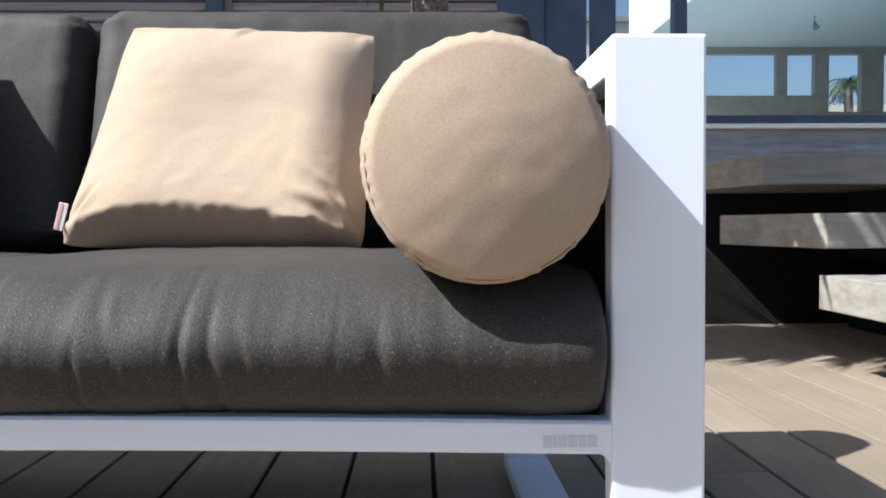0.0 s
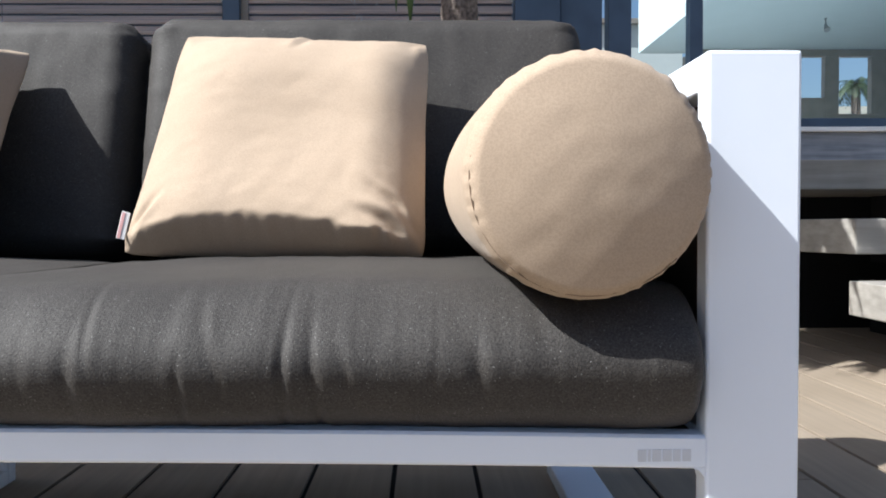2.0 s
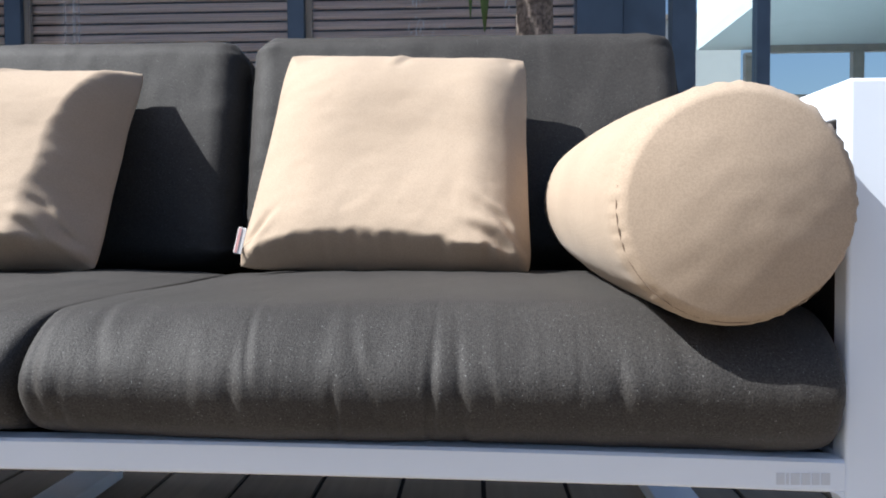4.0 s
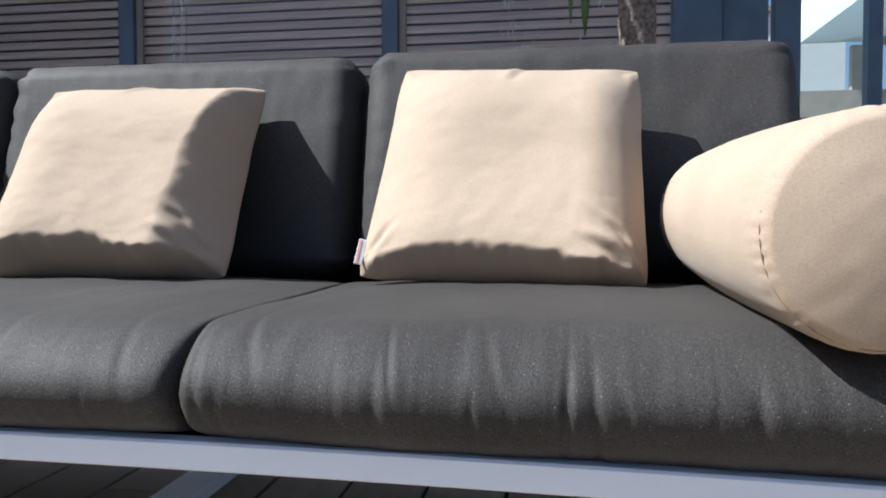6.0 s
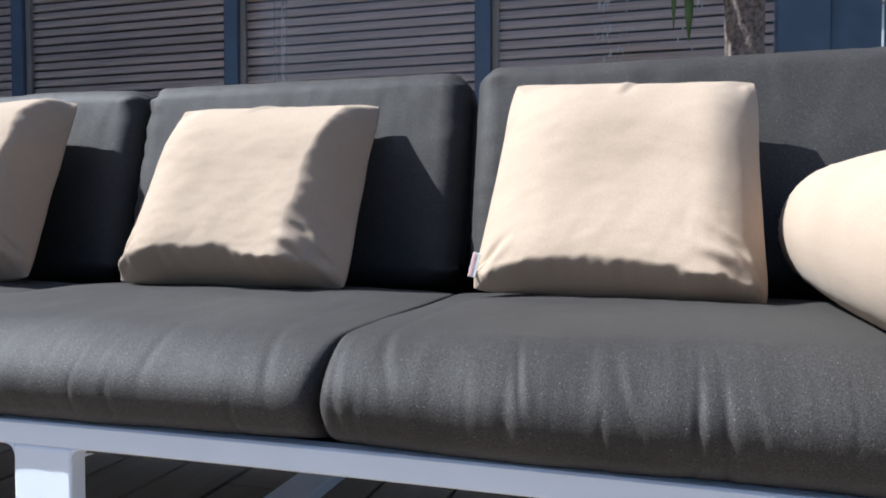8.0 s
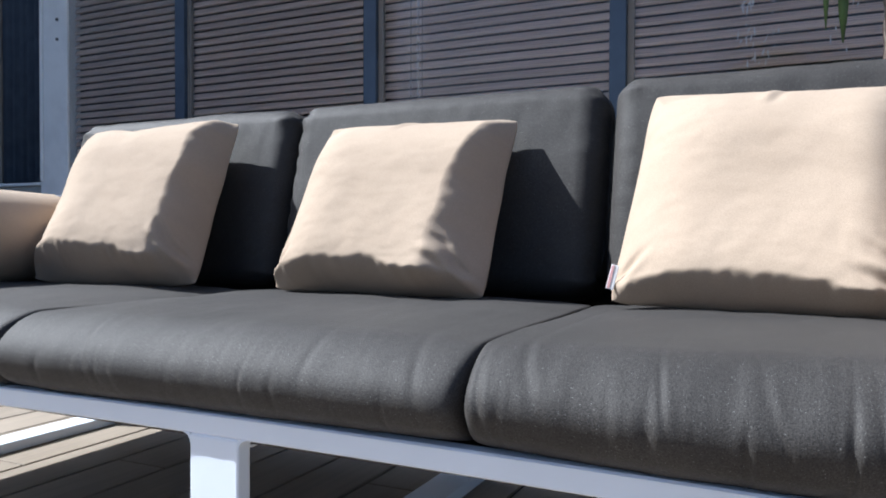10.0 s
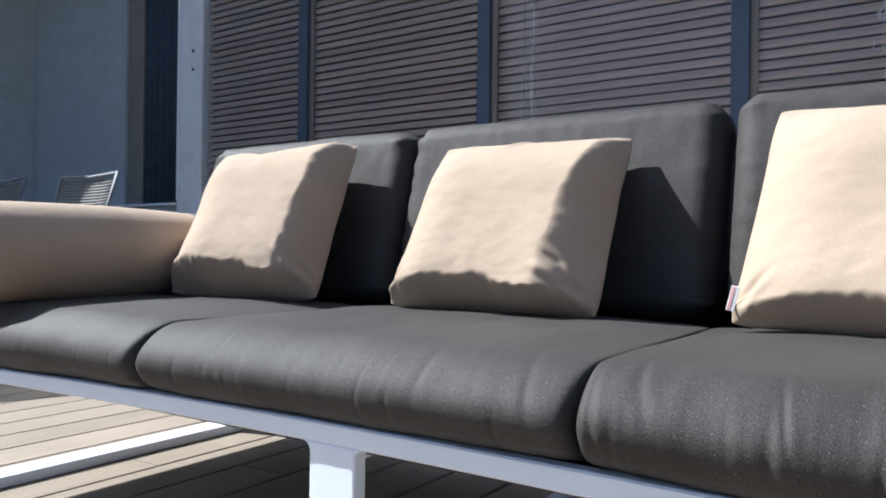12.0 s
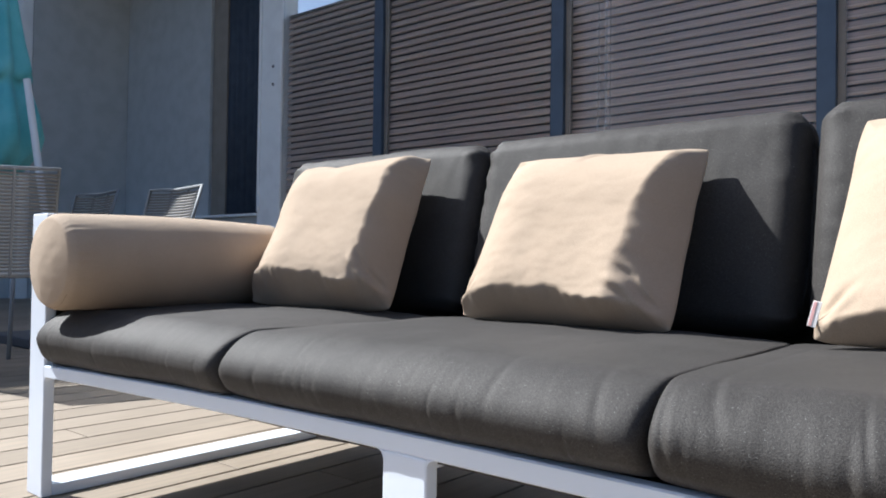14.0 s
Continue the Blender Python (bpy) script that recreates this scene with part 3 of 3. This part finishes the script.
for inner, outer in ((XI_R, XI_R + POST), (XI_L, XI_L - POST)):
    x0, x1 = min(inner, outer), max(inner, outer)
    ARM_Z = 0.622 if inner > 0 else 0.648
    sofa_part("front_post", x0, x1, Y0, Y0 + DEPTH, 0.0, ARM_Z)
    sofa_part("back_post", x0, x1, Y1 - DEPTH, Y1, 0.0, ARM_Z)
    sofa_part("armrest", x0, x1, Y0 + DEPTH, Y1 - DEPTH, ARM_Z - 0.032, ARM_Z)
    sofa_part("floor_runner", x0, x1, Y0 + DEPTH, Y1 - DEPTH, 0.0, 0.026)
    sofa_part("side_rail", x0, x1, Y0 + DEPTH, Y1 - DEPTH, RAIL_B, RAIL_T)
    sofa_part("side_panel", x0 + 0.025, x1 - 0.025, Y0 + DEPTH, Y1 - DEPTH, RAIL_T, ARM_Z - 0.032, MESH, 0.0, "dark taupe mesh infill of the arm")
ARM_Z = 0.622


def crown(x):
    """How far the slightly bowed front rail stands above its ends."""
    return 0.017 * max(0.0, 1 - ((x - MID - 0.02) / 1.10) ** 2)


rings = []
for k in range(49):
    x = XI_L + (XI_R - XI_L) * k / 48
    b = 0.0025
    lo, hi, near, deep = RAIL_B - 0.002 + crown(x), RAIL_T - 0.003 + crown(x), Y0 - sofa_at.y, Y0 + DEPTH - sofa_at.y
    rings.append([Vector((x - sofa_at.x, y, z)) for y, z in ((near + b, lo), (deep - b, lo), (deep, lo + b), (deep, hi - b), (deep - b, hi), (near + b, hi), (near, hi - b), (near, lo + b))])
front_rail = part("front_rail", loft(rings), WHITE, sofa)
sofa_part("back_rail", XI_L, XI_R, Y1 - DEPTH, Y1, RAIL_B, RAIL_T)
sofa_part("back_top_rail", XI_L, XI_R, Y1 - DEPTH, Y1, ARM_Z - 0.032, ARM_Z)
sofa_part("back_panel", XI_L, XI_R, Y1 - 0.016, Y1 - 0.008, RAIL_T, ARM_Z - 0.032, MESH, 0.0, "dark taupe mesh infill of the back")
sofa_part("seat_base", XI_L, XI_R, Y0 + DEPTH, Y1 - DEPTH, RAIL_T - 0.024, RAIL_T - 0.006, MESH, 0.0, "dark taupe sling under the seat cushions")


def fillet(corner, sx, y0, y1, r=0.012):
    """A welded inside corner between a leg and the rail."""
    pts = [(0, 0)] + [(sx * r * (1 - math.sin(radians(a))), -r * (1 - math.cos(radians(a)))) for a in range(0, 91, 15)]
    return loft([[Vector((corner[0] + x - sofa_at.x, y - sofa_at.y, corner[1] + z)) for x, z in pts] for y in (y0, y1)])


for y0, y1 in ((Y0, Y0 + DEPTH), (Y1 - DEPTH, Y1)):
    lift = crown(LEG_X) - 0.002 if y0 == Y0 else 0.0
    sofa_part("middle_leg", LEG_X - POST / 2, LEG_X + POST / 2, y0, y1, 0.0, RAIL_B + lift)
    for sx in (-1, 1):
        part("weld_fillet", fillet((LEG_X + sx * POST / 2, RAIL_B + lift), sx, y0 + 0.001, y1 - 0.001), WHITE, sofa)
    part("weld_fillet", fillet((XI_R, RAIL_B), -1, y0 + 0.001, y1 - 0.001), WHITE, sofa)
    part("weld_fillet", fillet((XI_L, RAIL_B), 1, y0 + 0.001, y1 - 0.001), WHITE, sofa)
sofa_part("middle_runner", LEG_X - POST / 2, LEG_X + POST / 2, Y0 + DEPTH, Y1 - DEPTH, 0.0, 0.026)
sofa_part("middle_rail", LEG_X - POST / 2, LEG_X + POST / 2, Y0 + DEPTH, Y1 - DEPTH, RAIL_B, RAIL_T - 0.026)

# maker's mark as plain grey bars on the front rail
x, y = 0.108 - sofa_at.x, Y0 - 0.0006 - sofa_at.y
for w in (0.0072, 0.0022, 0.0074, 0.0074, 0.0062, 0.0072):
    part("mark", box(x, x + w, y, y + 0.0012, 0.2815, 0.2915), LOGO, front_rail, "small grey printed bar")
    x += w + 0.0014

# seat and back cushions
SEAT_A, SEAT_B = 0.30, 0.060
for k in range(3):
    x1, x0 = ((XI_R - 0.003, -0.541), (-0.543, -1.289), (-1.291, XI_L + 0.003))[k]
    cx, w = (x0 + x1) / 2, x1 - x0
    bm = cushion_mesh(w, SEAT_A, SEAT_B, 0.070, 0.030, 0.006, 0.034, 0.013, creases(11 + k * 7, (1.7, 0.9, 0.6)[k]), 300, 0.016)
    ob = solo("seat_cushion", bm, DARK, "charcoal woven fabric seat cushion, creased along the front" if k == 0 else "charcoal woven fabric seat cushion, smooth and plump", "cushion", "seat cushions", smooth=True)
    ob.location = (cx, 0.658 + SEAT_A, RAIL_T + SEAT_B + 0.001)
    for v in ob.data.vertices:
        if v.co.z < 0:
            v.co.z += (crown(cx + v.co.x) - 0.005) * min(1.0, -v.co.z / SEAT_B)
    bw, bx = ((0.748, -0.165), (0.712, -0.910), (0.716, -1.630))[k]
    bm = cushion_mesh(bw, 0.060, 0.207, 0.042, 0.03, 0.048, (0.020, 0.014, 0.014)[k], 0.006, back_wrinkle(3 + k), 110)
    ob = solo("back_cushion", bm, DARK, "charcoal woven fabric back cushion leaning on the sofa back", "cushion", "back cushions", smooth=True)
    ob.matrix_world = pose(bx, (1.355, 1.368, 1.368)[k], 0.628, -13, 0, 0)
    piping(ob, bw, 0.060, 0.207, 0.042, 0.03, 0.048)

# bolsters along the arms
for cx, cz, br, lab in ((0.059, 0.5165, 0.0945, "round beige fabric bolster lying against the arm"), (-1.886, 0.538, 0.1015, "plump beige fabric bolster lying along the far arm")):
    length = 0.58
    ob = solo("bolster", bolster_mesh(br, length, 5 if cx > 0 else 9), BEIGE, lab, "bolster", "bolsters", smooth=True)
    ob.location = (cx, (0.608 if cx > 0 else 0.616) + length / 2, cz + (0.010 if cx > 0 else 0.0))
    ob.rotation_euler = (radians(2.0) if cx > 0 else 0.0, 0, 0)
    ring = [(br * 0.984 * math.cos(a), -length / 2 + 0.0058 + 0.0008 * math.sin(a * 9), br * 0.984 * math.sin(a)) for a in (radians(170 + 3 * k) for k in range(50))]
    part("stitching", tube(ring, 0.0006, 5), THREAD, ob, "brown seam thread round the end")

# scatter pillows
PILLOWS = (
    ((-0.492, 1.090, 0.439), (-0.066, 1.040, 0.432), (-0.455, 1.275, 0.790), (-0.058, 1.256, 0.773), 0.068, 1.0, "square beige fabric pillow with a sewn-in label"),
    ((-1.168, 1.13, 0.435), (-0.694, 1.085, 0.437), (-1.124, 1.277, 0.772), (-0.711, 1.300, 0.770), 0.098, 2.4, "square beige fabric pillow turned slightly on the seat"),
    ((-1.765, 1.045, 0.440), (-1.349, 1.115, 0.438), (-1.873, 1.291, 0.802), (-1.376, 1.286, 0.803), 0.100, 4.1, "square beige fabric pillow with a dented top edge"),
)
for bl, br, tl, tr, half, seed, lab in PILLOWS:
    base = (Vector(bl) + Vector(br)) / 2
    bm = pillow_mesh(*(Vector(c) - base for c in (bl, br, tl, tr)), half, seed, 0.045 if seed > 4 else 0.0, seed != 1.0, 0.006 if seed == 1.0 else 0.010, 0.13 if seed == 1.0 else 0.19)
    ob = solo("scatter_pillow", bm, BEIGE, lab, "pillow", "scatter pillows", smooth=True)
    ob.location = base
    if seed == 1.0:
        c = Vector((-0.481, 1.078, 0.481)) - base
        lean = Matrix.Translation(c) @ Matrix.Rotation(radians(14), 4, "Y")
        bm = box(-0.006, 0.006, -0.001, 0.001, -0.019, 0.019, 0.0006)
        bmesh.ops.transform(bm, matrix=lean, verts=bm.verts)
        tag = part("label", bm, TAGWHITE, ob, "white and pink sewn-in label")
        bm = box(-0.0045, -0.0005, -0.0016, -0.0011, -0.018, 0.018)
        bmesh.ops.transform(bm, matrix=lean, verts=bm.verts)
        part("stripe", bm, PINK, tag, "pink stripe")

# ---- steps up to the house ----
stairs = tagged(empty("timber_stairs"), "open stairs of three thick weathered timber treads, mostly shaded", "stairs")
for pts, z0, z1 in (
    ([(1.20, 1.55), (4.5, 1.55), (4.5, 2.25), (1.20, 2.25)], 0.205, 0.307),
    ([(1.25, 2.30), (4.5, 2.30), (4.5, 2.85), (1.14, 2.85)], 0.384, 0.493),
    ([(1.21, 2.65), (4.5, 2.65), (4.5, 3.4), (1.08, 3.4)], 0.598, 0.703),
):
    part("tread", prism(pts, z0, z1, 0.004), STEP, stairs)
# supports coloured black, so the space under the treads looks deeply shaded
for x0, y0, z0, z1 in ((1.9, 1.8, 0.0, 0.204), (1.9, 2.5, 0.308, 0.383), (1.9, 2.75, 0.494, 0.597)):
    part("support", box(x0, 4.4, y0, 3.3, z0, z1), BLACK, stairs, "support block coloured black for the shade under the treads")
# added black sheet that paints the shade behind the open steps
solo("stair_shade", box(0.9, 5.0, 3.42, 3.5, 0.0, 0.70), BLACK, "black sheet standing in for the deep shade behind the open steps", "wall", kind="structure")
solo("cable", tube([(1.13, 3.05, 0.40), (1.36, 3.2, 0.20), (1.62, 3.39, 0.004)], 0.005, 8), CABLE, "thin grey cable slanting down to the deck", "cable")

# ---- plant behind the sofa ----
tree = tagged(empty("yucca_tree", (0.04, 2.33, 0)), "slender brown trunk with drooping sword-shaped leaves", "plant")
rings = []
for k in range(76):
    z = k * 0.028
    r = 0.056 + 0.003 * math.sin(k * 2.1) + 0.002 * ((k % 3) - 1)
    rings.append([Vector((r * (1 + 0.07 * fbm((math.cos(a), math.sin(a), z * 9), 2.0)) * math.cos(a), r * (1 + 0.07 * fbm((math.cos(a), math.sin(a), z * 9), 2.0)) * math.sin(a), z)) for a in (j * 2 * math.pi / 20 for j in range(20))])
part("trunk", loft(rings), BARK, tree, smooth=True)
rnd = random.Random(21)


def sword_leaf(base, yaw, rise, length, width):
    bm = bmesh.new()
    d = Vector((math.cos(yaw), math.sin(yaw), 0))
    side = d.cross(Vector((0, 0, 1)))
    rows = []
    for k in range(9):
        f = k / 8
        c = Vector(base) + d * length * (f - 0.25 * f * f) + Vector((0, 0, length * (rise * f - (0.55 + rise * 0.75) * f * f)))
        w = width * (math.sin(math.pi * min(1, f * 0.85 + 0.15)) ** 0.7) * (1 - f ** 4) + 0.0008
        rows.append([c - side * w, c - Vector((0, 0, 0.003 * (1 - f))), c + side * w, c + Vector((0, 0, 0.0015))])
    return loft(rows, bm)


# limb and second leaf head out of view, added to shade deck and treads
part("shade_branch", tube([(0, 0, 1.55), (-0.2, 0.02, 1.75), (-0.46, 0.06, 1.98)], [0.05, 0.04, 0.035], 12), BARK, tree, smooth=True)
for k in range(290):
    yaw = k * 2.39996
    hx, hy, hz = (0.0, 0.0, 1.86) if k % 2 else (-0.48, 0.06, 2.0)
    rise = rnd.uniform(-0.1, 0.15) if k % 3 else rnd.uniform(0.1, 1.2)
    part("leaf", sword_leaf((hx + 0.04 * math.cos(yaw), hy + 0.04 * math.sin(yaw), hz + 0.0012 * k + rnd.uniform(-0.03, 0.03)), yaw, rise, rnd.uniform(0.5, 0.74), rnd.uniform(0.026, 0.038)), LEAF, tree, smooth=True)
for dx, dy, tip, w in ((-0.15, 0.10, 1.115, 0.020), (-0.195, 0.12, 1.16, 0.012), (0.21, -0.02, 1.19, 0.012)):
    yaw = math.atan2(dy, dx)
    hang = [(f, 1.70 + 0.22 * math.sin(f * 2.2) - (1.70 + 0.22 * math.sin(2.2) - tip) * f ** 2.2) for f in (k / 24 for k in range(25))]
    side = Vector((0.98, 0.2, 0))
    rows = []
    for f, z in hang:
        c = Vector((dx * min(1, f * 1.6), dy * min(1, f * 1.6), z))
        hw = w * max(0.04, 1 - f ** 16) ** 0.7 * min(1, 0.5 + f)
        rows.append([c - side * hw, c + Vector((0.2, -0.98, 0)) * 0.003, c + side * hw, c - Vector((0.2, -0.98, 0)) * 0.001])
    part("leaf", loft(rows), LEAF, tree, "long drooping yellow-green leaf", smooth=True)


# ---- dining corner ----
def rope_chair(at, yaw):
    """Grey tubular chair with horizontal cords across seat and back."""
    chair = tagged(new("rope_chair"), "grey tubular dining chair with a corded back", "chair", "corded dining chairs")
    w, top, seat = 0.25, 0.95, 0.46
    part("back_frame", tube([(-w, 0.20, seat), (-w * 1.02, 0.26, 0.70), (-w * 1.06, 0.33, top), (0, 0.345, top - 0.012), (w * 1.06, 0.33, top), (w * 1.02, 0.26, 0.70), (w, 0.20, seat)], 0.011, 8), TUBE, chair, smooth=True)
    part("seat_frame", tube([(-w, 0.20, seat), (-w, -0.24, seat), (w, -0.24, seat), (w, 0.20, seat), (-w, 0.20, seat)], 0.011, 8), TUBE, chair, smooth=True)
    for sx in (-1, 1):
        part("leg", tube([(sx * w, -0.23, seat), (sx * (w + 0.01), -0.25, 0.0)], 0.011, 8), TUBE, chair, smooth=True)
        part("leg", tube([(sx * w, 0.20, seat), (sx * (w + 0.01), 0.28, 0.0)], 0.011, 8), TUBE, chair, smooth=True)
    for k in range(28):
        f = (k + 0.5) / 28
        z = seat + 0.02 + (top - seat - 0.04) * f
        y = 0.20 + 0.13 * f
        part("cord", tube([(-w * (1 + 0.06 * f), y, z), (-w * 0.5, y + 0.02, z - 0.003), (0, y + 0.026, z - 0.004), (w * 0.5, y + 0.02, z - 0.003), (w * (1 + 0.06 * f), y, z)], 0.0062, 6), CORD, chair, smooth=True)
    for sx in (-0.33, 0.33):
        part("upright", tube([(sx * w, 0.235, seat), (sx * w * 1.03, 0.362, top - 0.01)], 0.007, 6), TUBE, chair)
    for k in range(16):
        y = -0.22 + 0.40 * (k + 0.5) / 16
        part("seat_cord", tube([(-w, y, seat + 0.006), (0, y, seat - 0.004), (w, y, seat + 0.006)], 0.0062, 6), CORD, chair, smooth=True)
    chair.matrix_basis = pose(*at, 0, 0, yaw)
    return chair


first = rope_chair((-4.14, 1.285, 0), 72 - 180)
copy_thing(first, pose(-4.067, 1.882, 0, 0, 0, 0))
copy_thing(first, pose(-4.80, 1.787, 0, 0, 0, 0))

umbrella = tagged(empty("umbrella", (-5.62, 1.84, 0)), "closed turquoise canvas umbrella on a white pole", "umbrella")
rings = []
for z, r in ((1.13, 0.14), (1.165, 0.185), (1.25, 0.235), (1.36, 0.25), (1.50, 0.225), (1.64, 0.185), (1.72, 0.155), (1.735, 0.18), (1.80, 0.17), (1.96, 0.142), (2.27, 0.09), (2.8, 0.06), (3.3, 0.03)):
    rings.append([Vector((q * math.cos(a), q * math.sin(a), z + 0.04 * math.sin(a * 8 + 1.0) * (z < 1.3 or 1.73 < z < 1.85))) for a, q in ((a, r * (1 + 0.14 * math.sin(a * 8 + z) + 0.07 * math.sin(a * 3 + 2.5 * z))) for a in (j * 2 * math.pi / 96 for j in range(96)))])
part("canopy", loft(rings), CANOPY, umbrella, smooth=True)
part("pole", tube([(0.415, 0.27, 0.0), (0.36, 0.117, 1.14), (0.335, 0.046, 1.68)], 0.022, 12), WHITE, umbrella, "white metal pole")
part("base", box(0.1, 0.7, -0.05, 0.55, 0.0, 0.06, 0.01), DARKWALL, umbrella, "dark base plate")

# ---- the pieces of the screen and the deck ----
pitch = 0.0705
made = {}
for panel, w in slat_jobs:
    key = round(w, 3)
    if key not in made:
        made[key] = mesh_of("slat", slat_mesh(w), SLAT)
    for k in range(46):
        ob = new("slat", made[key])
        ob.parent, ob.location = panel, (0, 0.02, 0.06 + k * pitch)

BOARD, GAP = 0.158, 0.009
lengths = (2.4, 3.0, 3.6)
boards = {ln: mesh_of("board", box(0, BOARD - GAP, 0, ln - 0.004, -0.028, 0.0, 0.0012, 1), DECK) for ln in lengths}
rnd = random.Random(8)
for k in range(int(17.5 / BOARD)):
    x = 0.028 - 72 * BOARD + k * BOARD + GAP / 2
    y = -3.8 - rnd.uniform(0, 2.4)
    near = -3.6 < x < 2.2
    while y < 5.1:
        ln = rnd.choice(lengths)
        ob = new("board", boards[ln])
        ob.parent, ob.location = deck, (x, y, 0)
        y += ln
